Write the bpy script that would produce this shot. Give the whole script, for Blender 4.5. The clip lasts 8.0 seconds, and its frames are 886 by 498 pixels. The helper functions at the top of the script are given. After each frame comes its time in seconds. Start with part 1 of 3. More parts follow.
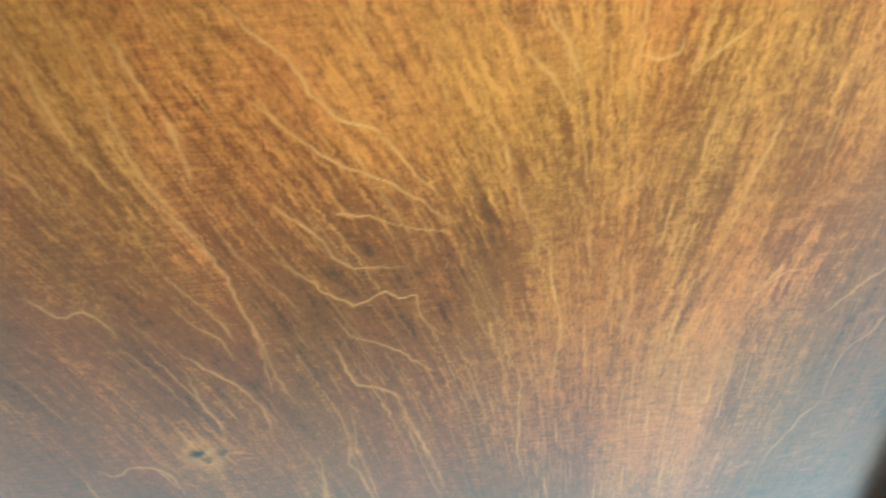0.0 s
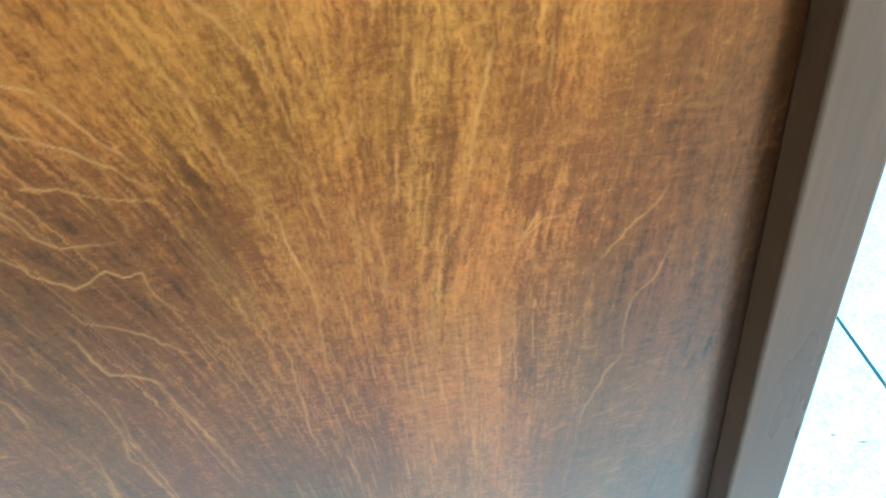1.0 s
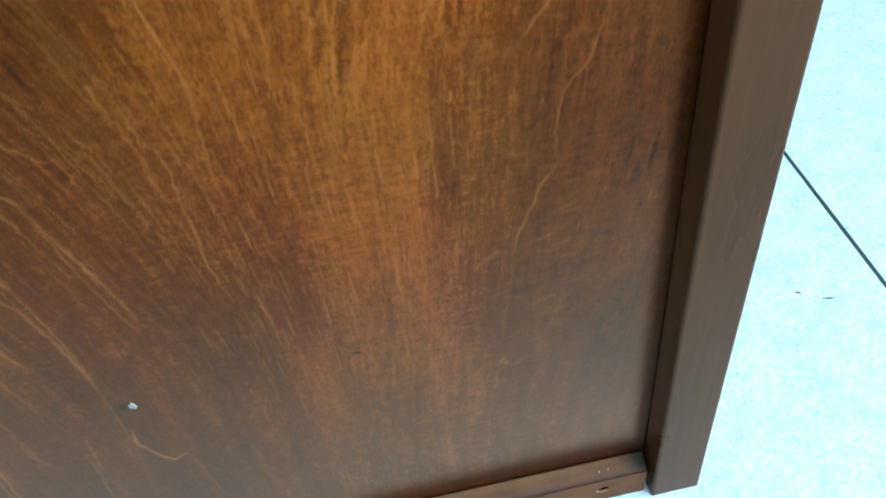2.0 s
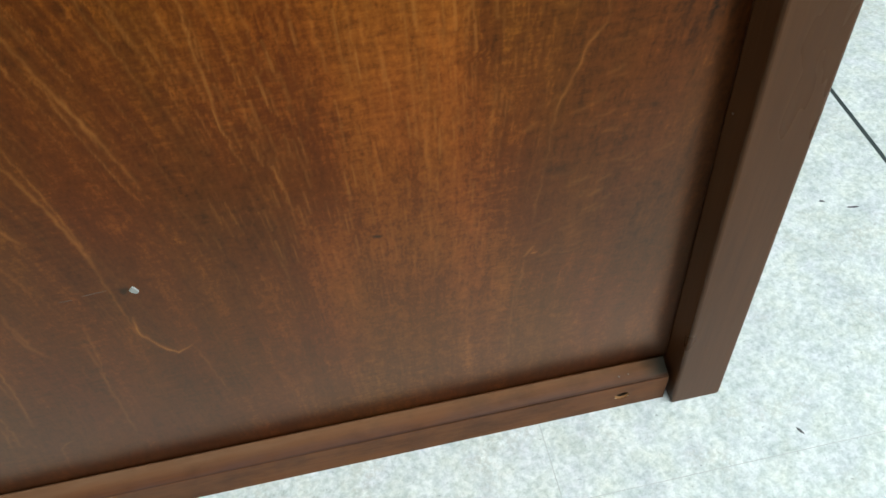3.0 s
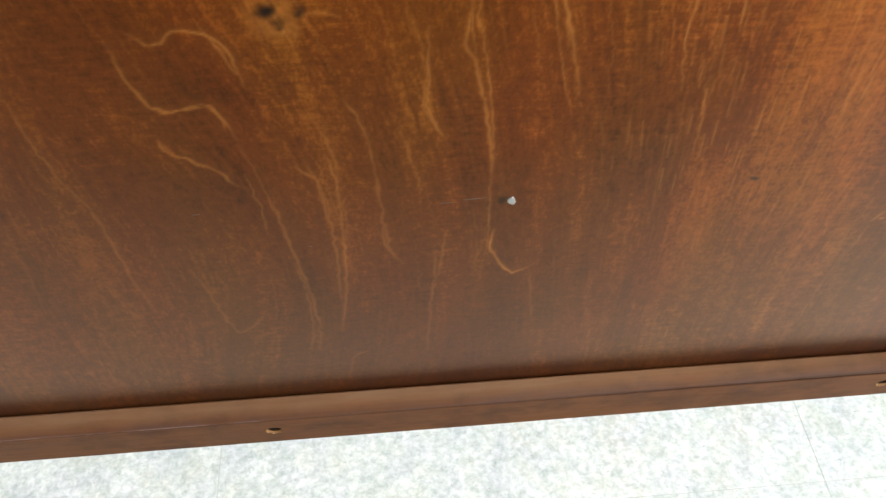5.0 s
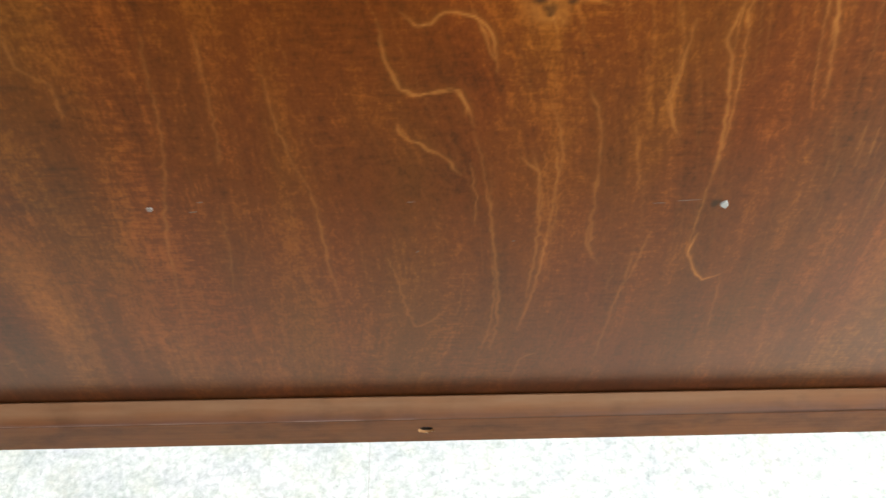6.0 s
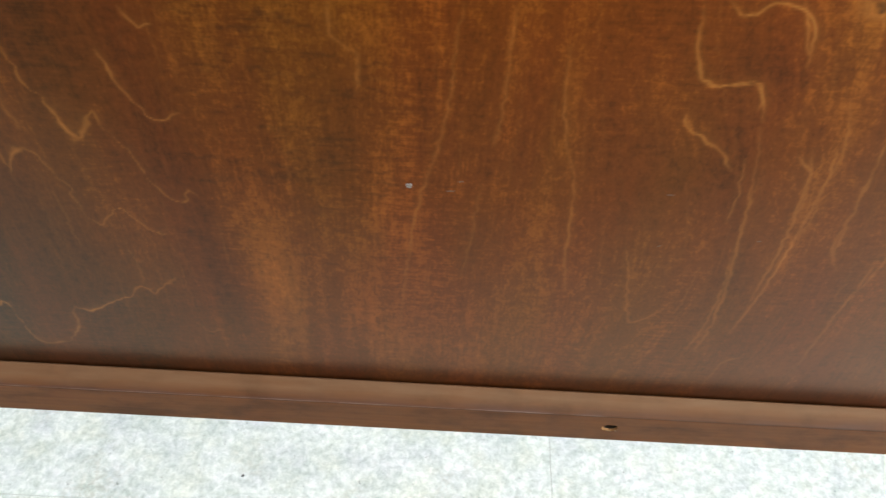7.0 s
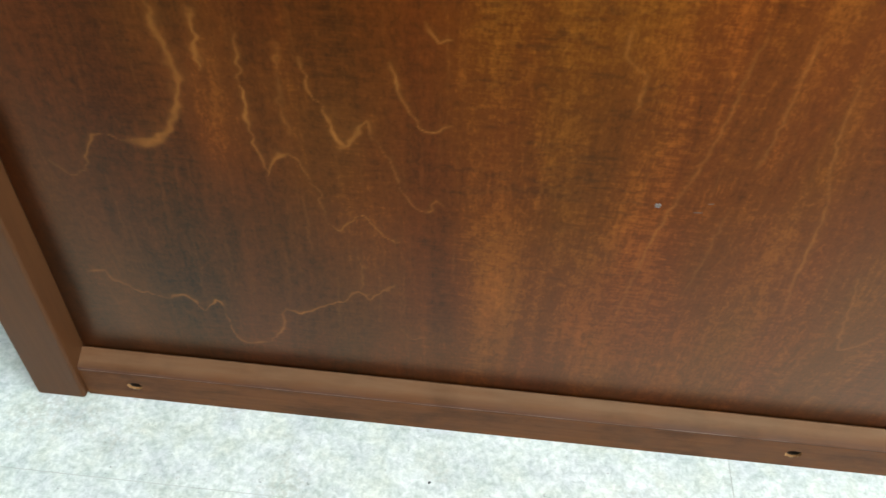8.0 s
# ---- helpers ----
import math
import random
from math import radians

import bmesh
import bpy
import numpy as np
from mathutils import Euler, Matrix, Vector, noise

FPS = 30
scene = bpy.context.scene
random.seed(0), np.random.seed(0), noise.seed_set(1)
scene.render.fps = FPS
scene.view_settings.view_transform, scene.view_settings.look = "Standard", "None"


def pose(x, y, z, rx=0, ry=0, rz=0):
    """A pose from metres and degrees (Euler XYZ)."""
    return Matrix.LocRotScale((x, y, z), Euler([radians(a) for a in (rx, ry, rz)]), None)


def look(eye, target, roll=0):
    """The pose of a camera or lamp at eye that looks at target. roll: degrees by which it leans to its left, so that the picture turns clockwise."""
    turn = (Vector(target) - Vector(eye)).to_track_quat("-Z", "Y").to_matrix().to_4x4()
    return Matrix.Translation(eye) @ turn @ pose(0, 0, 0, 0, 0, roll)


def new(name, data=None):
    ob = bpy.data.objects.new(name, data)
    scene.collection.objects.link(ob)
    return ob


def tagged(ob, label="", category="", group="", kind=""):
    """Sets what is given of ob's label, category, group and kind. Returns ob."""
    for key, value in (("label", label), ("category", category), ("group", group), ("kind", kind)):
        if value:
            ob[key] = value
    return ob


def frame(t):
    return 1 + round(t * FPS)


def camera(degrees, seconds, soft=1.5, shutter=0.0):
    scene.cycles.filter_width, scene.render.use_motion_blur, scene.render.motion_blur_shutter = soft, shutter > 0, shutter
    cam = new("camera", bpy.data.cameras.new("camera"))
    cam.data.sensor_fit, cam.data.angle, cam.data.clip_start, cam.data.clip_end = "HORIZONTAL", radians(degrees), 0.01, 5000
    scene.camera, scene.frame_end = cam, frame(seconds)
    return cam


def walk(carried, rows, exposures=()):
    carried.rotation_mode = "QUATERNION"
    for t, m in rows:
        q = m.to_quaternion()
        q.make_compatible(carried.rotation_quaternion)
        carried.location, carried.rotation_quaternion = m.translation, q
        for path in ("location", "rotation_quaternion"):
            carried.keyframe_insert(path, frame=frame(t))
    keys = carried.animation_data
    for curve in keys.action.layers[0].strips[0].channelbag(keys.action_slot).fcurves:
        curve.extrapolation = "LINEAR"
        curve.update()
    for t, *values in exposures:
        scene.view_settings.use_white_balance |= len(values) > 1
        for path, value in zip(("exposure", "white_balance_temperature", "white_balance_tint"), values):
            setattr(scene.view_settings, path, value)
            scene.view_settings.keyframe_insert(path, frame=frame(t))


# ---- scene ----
cam = camera(56.8, 8.0, shutter=0.2)
PATH = [
    (0, (0.008, -0.199, 0.506), (0.077, 1.324, -0.788), -3.1),
    (0.5, (0.054, -0.198, 0.497), (0.162, 1.317, -0.805), -4.2),
    (1, (0.083, -0.197, 0.484), (0.216, 1.292, -0.845), -5.6),
    (1.5, (0.097, -0.198, 0.461), (0.248, 1.239, -0.922), -6.4),
    (2, (0.1, -0.201, 0.426), (0.258, 1.158, -1.033), -6.6),
    (2.2, (0.1, -0.201, 0.413), (0.261, 1.122, -1.078), -6.5),
    (3.3, (0.069, -0.197, 0.393), (0.231, 1.025, -1.182), -4.4),
    (3.5, (0.06, -0.197, 0.396), (0.194, 1.017, -1.188), -4.2),
    (4, (0.023, -0.198, 0.398), (0.143, 1.02, -1.183), -2.5),
    (4.5, (-0.015, -0.201, 0.389), (0.101, 1.035, -1.178), -1.1),
    (4.7, (-0.029, -0.201, 0.385), (0.084, 1.038, -1.18), -0.6),
    (5.8, (-0.103, -0.206, 0.374), (-0.033, 1.1, -1.139), 0.8),
    (6, (-0.118, -0.205, 0.372), (-0.065, 1.099, -1.143), 0.9),
    (6.5, (-0.159, -0.207, 0.368), (-0.135, 1.104, -1.142), 2.0),
    (7, (-0.2, -0.21, 0.365), (-0.211, 1.105, -1.142), 2.6),
    (7.5, (-0.241, -0.214, 0.364), (-0.287, 1.116, -1.129), 2.8),
    (8, (-0.28, -0.219, 0.367), (-0.357, 1.117, -1.12), 3.0),
]
walk(cam, [(t, look(eye, target, roll)) for t, eye, target, roll in PATH],
     exposures=[(0.0, 1.08, 3980, -21), (1.0, 0.92, 3940, -18), (1.5, 0.30, 4420, -13), (2.2, -0.20, 4960, -9), (3.3, -0.60, 6500, 9),
                (4.5, -0.38, 6600, 12), (6.0, 0.04, 6650, 13), (7.0, -0.12, 6500, 10), (8.0, -0.12, 6400, 5)])

# ---- world and light ----
world = bpy.data.worlds.new("sky")
scene.world = world
world.use_nodes = True
wn = world.node_tree.nodes
sky = wn.new("ShaderNodeTexSky")
sky.sky_type = "NISHITA"
sky.sun_disc = False
sky.sun_elevation, sky.sun_rotation = radians(40), radians(140)
world.node_tree.links.new(sky.outputs[0], wn["Background"].inputs[0])
wn["Background"].inputs[1].default_value = 0.1


def area_light(name, eye, target, wide, high, watts, colour):
    data = bpy.data.lights.new(name, "AREA")
    data.shape, data.size, data.size_y, data.energy, data.color = "RECTANGLE", wide, high, watts, colour
    ob = new(name, data)
    ob.matrix_world = look(eye, target)
    return ob


# unseen daylight added from the right; no glazed door is known there
area_light("added_right_daylight", (1.58, -0.95, 1.05), (0, -0.55, 0.5), 1.3, 1.9, 78, (0.90, 0.96, 1.0))
# broad unseen daylight added behind the camera
area_light("added_front_daylight", (0.6, -3.08, 1.55), (0.6, 0, 1.0), 1.7, 1.3, 60, (0.90, 0.96, 1.0))
# overhead light added to brighten the floor more than the upright panel
area_light("added_overhead_light", (0.8, -0.8, 2.42), (0.8, -0.8, 0), 1.15, 0.55, 58, (1.0, 0.97, 0.92))


# ---- materials ----
def material(name):
    m = bpy.data.materials.new(name)
    m.use_nodes = True
    return m, m.node_tree, m.node_tree.nodes["Principled BSDF"]


def node(tree, kind, **sockets):
    n = tree.nodes.new(kind)
    for key, value in sockets.items():
        n.inputs[key].default_value = value
    return n


def ramp(tree, factor, *stops):
    n = tree.nodes.new("ShaderNodeValToRGB")
    e = n.color_ramp.elements
    while len(e) < len(stops):
        e.new(0.5)
    for k, (at, colour) in enumerate(stops):
        e[k].position, e[k].color = at, (*colour, 1)
    tree.links.new(factor, n.inputs[0])
    return n.outputs[0]


def grey(v):
    return (v, v, v)


def noise_at(tree, vector, scale, detail=4.0, rough=0.6, distort=0.0):
    n = node(tree, "ShaderNodeTexNoise", Scale=scale, Detail=detail, Roughness=rough, Distortion=distort)
    tree.links.new(vector, n.inputs["Vector"])
    return n.outputs["Fac"]


def scaled(tree, vector, x, y, z):
    n = tree.nodes.new("ShaderNodeMapping")
    n.inputs["Scale"].default_value = (x, y, z)
    tree.links.new(vector, n.inputs["Vector"])
    return n.outputs[0]


def mix(tree, kind, factor, a, b):
    n = tree.nodes.new("ShaderNodeMix")
    n.data_type, n.blend_type = "RGBA", kind
    for value, socket in ((factor, n.inputs[0]), (a, n.inputs[6]), (b, n.inputs[7])):
        if isinstance(value, (int, float)):
            socket.default_value = value
        elif isinstance(value, tuple):
            socket.default_value = (*value, 1)
        else:
            tree.links.new(value, socket)
    return n.outputs[2]


def sums(tree, op, a, b, clamp=False):
    n = tree.nodes.new("ShaderNodeMath")
    n.operation, n.use_clamp = op, clamp
    for value, socket in ((a, n.inputs[0]), (b, n.inputs[1])):
        if isinstance(value, (int, float)):
            socket.default_value = value
        else:
            tree.links.new(value, socket)
    return n.outputs[0]


def relief(tree, shader, height, strength, distance):
    n = node(tree, "ShaderNodeBump", Strength=strength, Distance=distance)
    tree.links.new(height, n.inputs["Height"])
    tree.links.new(n.outputs[0], shader.inputs["Normal"])


def place_of(tree):
    return tree.nodes.new("ShaderNodeTexCoord").outputs["Object"]


def stained_wood(name, dark, light, along="z", rough=0.3):
    """Stained and varnished solid wood with its grain along one axis."""
    m, tree, shader = material(name)
    at = place_of(tree)
    s = {"x": (6, 160, 160), "y": (160, 6, 160), "z": (160, 160, 6)}[along]
    fine = noise_at(tree, scaled(tree, at, *s), 3.0, 6, 0.65)
    broad = noise_at(tree, scaled(tree, at, *[v * 0.12 + 4 for v in s]), 1.0, 4, 0.6)
    colour = ramp(tree, fine, (0.3, dark), (0.72, light))
    colour = mix(tree, "MULTIPLY", 0.55, colour, ramp(tree, broad, (0.3, grey(0.5)), (0.7, grey(1.0))))
    tree.links.new(colour, shader.inputs["Base Color"])
    shader.inputs["Specular IOR Level"].default_value = 0.14
    shader.inputs["Specular Tint"].default_value = (1.0, 0.90, 0.66, 1)
    tree.links.new(ramp(tree, broad, (0.2, grey(rough - 0.05)), (0.8, grey(rough + 0.12))), shader.inputs["Roughness"])
    relief(tree, shader, fine, 0.12, 0.0004)
    return m


SIDE_WOOD = stained_wood("stained_side_wood", (0.055, 0.0212, 0.0080), (0.073, 0.0290, 0.0110))
RAIL_WOOD = stained_wood("stained_rail_wood", (0.080, 0.0285, 0.0092), (0.112, 0.0425, 0.0140), "x", 0.42)


def veneer_material():
    """Stained, varnished veneer: fibres and pale veins come from the panel's own grain fields."""
    m, tree, shader = material("stained_veneer")
    at = place_of(tree)

    def field(name):
        n = tree.nodes.new("ShaderNodeAttribute")
        n.attribute_name = name
        return n.outputs["Fac"]

    fibre, band, vein_line, knot = field("fibre"), field("band"), field("vein"), field("knot")
    fleck = noise_at(tree, scaled(tree, at, 190, 1, 420), 1.0, 3, 0.7)
    pore = noise_at(tree, scaled(tree, at, 900, 1, 420), 1.0, 2, 0.6)
    cloud = noise_at(tree, scaled(tree, at, 16, 1, 9), 1.0, 5, 0.6)
    mottle = noise_at(tree, scaled(tree, at, 230, 1, 190), 1.0, 4, 0.75, 0.5)
    tint = noise_at(tree, scaled(tree, at, 22, 1, 7), 1.0, 3, 0.5)
    tone = sums(tree, "MULTIPLY", fibre, 0.40)
    for value, weight in ((band, 0.17), (fleck, 0.14), (pore, 0.24), (cloud, 0.30), (mottle, 0.42)):
        tone = sums(tree, "ADD", tone, sums(tree, "MULTIPLY", value, weight))
    # curly figure: short dark rungs across the grain, in stretches
    curl = noise_at(tree, scaled(tree, at, 95, 1, 520), 1.0, 3, 0.6)
    where = ramp(tree, noise_at(tree, scaled(tree, at, 26, 1, 11), 1.0, 2, 0.5), (0.45, grey(0.15)), (0.62, grey(1.0)))
    tone = sums(tree, "ADD", tone, sums(tree, "MULTIPLY", sums(tree, "MULTIPLY", sums(tree, "SUBTRACT", curl, 0.5), where), 0.36))
    tone = sums(tree, "SUBTRACT", tone, 0.345)
    red = ramp(tree, tone, (0.08, (0.013, 0.0028, 0.0005)), (0.5, (0.125, 0.0265, 0.0031)), (0.82, (0.325, 0.0820, 0.0095)))
    tan = ramp(tree, tone, (0.08, (0.0125, 0.0032, 0.0005)), (0.5, (0.117, 0.0305, 0.0031)), (0.82, (0.294, 0.0940, 0.0097)))
    colour = mix(tree, "MIX", ramp(tree, tint, (0.35, grey(0.0)), (0.65, grey(1.0))), red, tan)
    pale = mix(tree, "MIX", sums(tree, "MULTIPLY", vein_line, 0.74, True), colour, (0.400, 0.145, 0.0280))
    dark = mix(tree, "MIX", knot, pale, (0.014, 0.007, 0.004))
    tree.links.new(dark, shader.inputs["Base Color"])
    smear = noise_at(tree, scaled(tree, at, 14, 1, 10), 1.0, 4, 0.6)
    # lustre of the stained fibres, under a slightly yellowed satin varnish
    shader.inputs["Metallic"].default_value = 0.92
    shader.inputs["Roughness"].default_value = 0.278
    shader.inputs["Specular IOR Level"].default_value = 0.05
    varnish = tree.nodes.new("ShaderNodeBsdfGlossy")
    varnish.inputs["Color"].default_value = (1.0, 0.93, 0.74, 1)
    tree.links.new(ramp(tree, smear, (0.3, grey(0.276)), (0.7, grey(0.295))), varnish.inputs["Roughness"])
    facing = tree.nodes.new("ShaderNodeLayerWeight")
    share = ramp(tree, facing.outputs["Facing"], (0.16, grey(0.005)), (0.30, grey(0.014)), (0.50, grey(0.056)), (0.60, grey(0.074)))
    both = tree.nodes.new("ShaderNodeMixShader")
    tree.links.new(share, both.inputs[0])
    tree.links.new(shader.outputs[0], both.inputs[1])
    tree.links.new(varnish.outputs[0], both.inputs[2])
    tree.links.new(both.outputs[0], tree.nodes["Material Output"].inputs["Surface"])
    relief(tree, shader, sums(tree, "ADD", fleck, fibre), 0.09, 0.0001)
    return m


PANEL_WOOD = veneer_material()
# darker wood colour that stands for the shade inside the screw holes
HOLE_SHADE = stained_wood("shaded_hole_wood", (0.006, 0.004, 0.003), (0.02, 0.012, 0.008), "y", 0.8)
BARE_WOOD = stained_wood("bare_wood", (0.12, 0.055, 0.02), (0.30, 0.16, 0.07), "y", 0.7)


def wear_and_light_on_rail(m):
    """A purplish scuff along the upper edge, a grimy greenish end, and painted light."""
    tree = m.node_tree
    shader = tree.nodes["Principled BSDF"]
    at = place_of(tree)
    split = tree.nodes.new("ShaderNodeSeparateXYZ")
    tree.links.new(at, split.inputs[0])
    colour = shader.inputs["Base Color"].links[0].from_socket
    patchy = noise_at(tree, scaled(tree, at, 30, 200, 200), 1.0, 4, 0.6)
    edge = ramp(tree, sums(tree, "MULTIPLY", split.outputs[2], 20.0), (0.420, grey(0)), (0.434, grey(0.9)), (0.455, grey(0.65)), (0.490, grey(0)))
    blotch = noise_at(tree, scaled(tree, at, 46, 60, 95), 1.0, 5, 0.65)
    colour = mix(tree, "MULTIPLY", 0.85, colour, ramp(tree, blotch, (0.34, (0.58, 0.52, 0.48)), (0.52, (1.0, 0.97, 0.94)), (0.66, (1.12, 1.06, 0.98))))
    shader.inputs["Specular IOR Level"].default_value = 0.11
    worn = sums(tree, "MULTIPLY", edge, ramp(tree, patchy, (0.35, grey(0.35)), (0.62, grey(0.95))))
    colour = mix(tree, "MIX", worn, colour, (0.060, 0.0310, 0.0260))
    # the sloping top painted paler, for the light falling on it from above
    upper = ramp(tree, sums(tree, "MULTIPLY", split.outputs[2], 20.0), (0.450, grey(0)), (0.495, grey(1)))
    upper = sums(tree, "MULTIPLY", upper, ramp(tree, sums(tree, "ADD", split.outputs[0], 0.5), (0.45, grey(1)), (0.70, grey(0.25))))
    lit_top = sums(tree, "MULTIPLY", upper, ramp(tree, patchy, (0.3, grey(0.5)), (0.7, grey(0.85))))
    colour = mix(tree, "MIX", lit_top, colour, (0.125, 0.070, 0.039))
    crease = ramp(tree, sums(tree, "MULTIPLY", split.outputs[2], 20.0), (0.422, grey(0)), (0.427, grey(0.8)), (0.432, grey(0.8)), (0.438, grey(0)))
    colour = mix(tree, "MIX", sums(tree, "MULTIPLY", crease, 0.7), colour, (0.016, 0.009, 0.008))
    top_face = ramp(tree, sums(tree, "MULTIPLY", split.outputs[2], 20.0), (0.432, grey(0)), (0.442, grey(1)))
    end = ramp(tree, sums(tree, "ADD", sums(tree, "MULTIPLY", patchy, 0.012), split.outputs[0]), (0.208, grey(0)), (0.220, grey(1)))
    grime = sums(tree, "MULTIPLY", sums(tree, "MULTIPLY", end, top_face), 0.9)
    colour = mix(tree, "MIX", grime, colour, (0.020, 0.024, 0.020))
    # a thin highlight along the edge over one half, painted as pale colour
    edge_gleam = ramp(tree, sums(tree, "MULTIPLY", split.outputs[2], 20.0), (0.430, grey(0)), (0.433, grey(1)), (0.435, grey(1)), (0.438, grey(0)))
    half = ramp(tree, sums(tree, "ADD", split.outputs[0], 0.5), (0.34, grey(0.42)), (0.46, grey(0)))
    edge_gleam = sums(tree, "MULTIPLY", edge_gleam, sums(tree, "MULTIPLY", half, ramp(tree, patchy, (0.38, grey(0.1)), (0.55, grey(1)))))
    colour = mix(tree, "MIX", edge_gleam, colour, (0.27, 0.20, 0.16))
    tree.links.new(colour, shader.inputs["Base Color"])


wear_and_light_on_rail(RAIL_WOOD)


def floor_tile_material():
    m, tree, shader = material("mottled_vinyl_tile")
    at = tree.nodes.new("ShaderNodeNewGeometry").outputs["Position"]
    cloud = noise_at(tree, at, 46, 5, 0.7)
    coarse = noise_at(tree, at, 250, 6, 0.75, 0.3)
    fine = noise_at(tree, at, 420, 3, 0.7)
    dirt = noise_at(tree, at, 260, 4, 0.8)
    colour = ramp(tree, coarse, (0.34, (0.41, 0.47, 0.46)), (0.47, (0.54, 0.60, 0.59)), (0.60, (0.68, 0.72, 0.71)))
    colour = mix(tree, "MULTIPLY", 0.6, colour, ramp(tree, cloud, (0.36, (0.66, 0.70, 0.70)), (0.6, grey(1.0))))
    colour = mix(tree, "MULTIPLY", 0.3, colour, ramp(tree, fine, (0.30, grey(0.55)), (0.5, grey(1.0))))
    colour = mix(tree, "MULTIPLY", 0.8, colour, ramp(tree, dirt, (0.30, (0.30, 0.31, 0.29)), (0.37, grey(1.0))))
    hue = noise_at(tree, scaled(tree, at, 1, 1, 1), 55, 3, 0.6)
    colour = mix(tree, "MULTIPLY", 0.5, colour, ramp(tree, hue, (0.32, (0.93, 0.90, 1.0)), (0.5, grey(1.0)), (0.68, (1.0, 0.97, 0.86))))
    # trodden-in brownish dirt, in clusters of fine specks
    cluster = ramp(tree, noise_at(tree, at, 24, 3, 0.6), (0.52, grey(0)), (0.68, grey(0.4)))
    specks = ramp(tree, noise_at(tree, at, 330, 4, 0.7), (0.44, grey(1)), (0.56, grey(0)))
    colour = mix(tree, "MIX", sums(tree, "MULTIPLY", cluster, specks), colour, (0.31, 0.31, 0.26))
    tree.links.new(colour, shader.inputs["Base Color"])
    shader.inputs["Roughness"].default_value = 0.45
    return m


TILE = floor_tile_material()


def plain(name, colour, rough=0.7):
    m, tree, shader = material(name)
    at = place_of(tree)
    n = noise_at(tree, at, 9, 5)
    tree.links.new(ramp(tree, n, (0.3, tuple(v * 0.88 for v in colour)), (0.7, colour)), shader.inputs["Base Color"])
    shader.inputs["Roughness"].default_value = rough
    return m


WALL = plain("white_wall_paint", (0.62, 0.61, 0.58))
GROUT = plain("grey_joint", (0.42, 0.45, 0.44))
SEAM = plain("black_seam", (0.02, 0.035, 0.035))


# ---- building helpers ----
def part(name, bm, mat, parent=None, label="", smooth=False):
    me = bpy.data.meshes.new(name)
    bmesh.ops.recalc_face_normals(bm, faces=bm.faces[:])
    bm.to_mesh(me)
    bm.free()
    me.materials.append(mat)
    if smooth:
        me.polygons.foreach_set("use_smooth", [True] * len(me.polygons))
    ob = new(name, me)
    ob.parent = parent
    return tagged(ob, label)


def box(x0, x1, y0, y1, z0, z1, bevel=0.0):
    bm = bmesh.new()
    bmesh.ops.create_cube(bm, size=1, matrix=Matrix.LocRotScale(((x0 + x1) / 2, (y0 + y1) / 2, (z0 + z1) / 2), None, (x1 - x0, y1 - y0, z1 - z0)))
    if bevel:
        bmesh.ops.bevel(bm, geom=bm.edges[:], offset=bevel, segments=3, affect="EDGES", profile=0.5)
    return bm


# ---- the room ----
X0, X1, Y0, Y1, TOP = -2.6, 1.6, -3.1, 2.4, 2.5
floor = tagged(part("floor", box(X0, X1, Y0, Y1, -0.06, -0.0002), GROUT), "mottled pale grey vinyl tile floor with one dark seam", "floor", kind="structure")
ceiling = tagged(part("ceiling", box(X0, X1, Y0, Y1, TOP, TOP + 0.1), WALL), "plain white ceiling", "ceiling", kind="structure")
tagged(part("wall_north", box(X0, X1, Y1, Y1 + 0.12, -0.06, TOP), WALL), "plain white wall", "wall", kind="structure")
tagged(part("wall_west", box(X0 - 0.12, X0, Y0, Y1, -0.06, TOP), WALL), "plain white wall", "wall", kind="structure")


def wall_with_opening(name, length, u0, u1, z0, z1, m):
    """A wall along its own x with one opening through it, added for unseen daylight."""
    bm = bmesh.new()
    for a, b, c, d in ((0, u0, -0.06, TOP), (u1, length, -0.06, TOP), (u0, u1, -0.06, z0), (u0, u1, z1, TOP)):
        bmesh.ops.create_cube(bm, size=1, matrix=Matrix.LocRotScale(((a + b) / 2, 0.06, (c + d) / 2), None, (b - a, 0.12, d - c)))
    ob = tagged(part(name, bm, WALL), "plain white wall with an unseen opening added for light", "wall", kind="structure")
    ob.matrix_world = m
    return ob


wall_with_opening("wall_south", X1 - X0, 2.3, 4.1, 0.85, 2.25, pose(X0, Y0 - 0.12, 0))
wall_with_opening("wall_east", Y1 - Y0, 1.45, 2.85, 0.05, 2.05, pose(X1 + 0.12, Y0, 0, 0, 0, 90))

# ---- the cabinet ----
LEAN_L, LEAN_R = 0.034, 0.028
IN_L, IN_R, THICK, HIGH, DEEP = -0.4695, 0.2195, 0.0250, 0.76, 0.36
FRONT = -0.0142
cabinet = tagged(new("wooden_cabinet"), "dark reddish-brown stained wooden cabinet back standing on pale tiles", "cabinet")


def side_board(x_in, out):
    """An upright board whose inner face starts at x_in and leans slightly inwards."""
    wide, front = (THICK, FRONT) if out < 0 else (THICK + 0.0016, FRONT - 0.0016)
    bm = box(0, wide, front, DEEP, 0, HIGH, 0.0016)
    for v in bm.verts:
        v.co.x = x_in + out * v.co.x - out * (LEAN_L if out < 0 else LEAN_R) * v.co.z
    return part("side_board", bm, SIDE_WOOD, cabinet, "dark brown side board with a square edge")


side_board(IN_L, -1)
side_board(IN_R, 1)

# ---- grain of the back panel: pale veins, the flow that they give the fibres, knots ----
VEINS, KNOTS, PATCHES = [], [], []


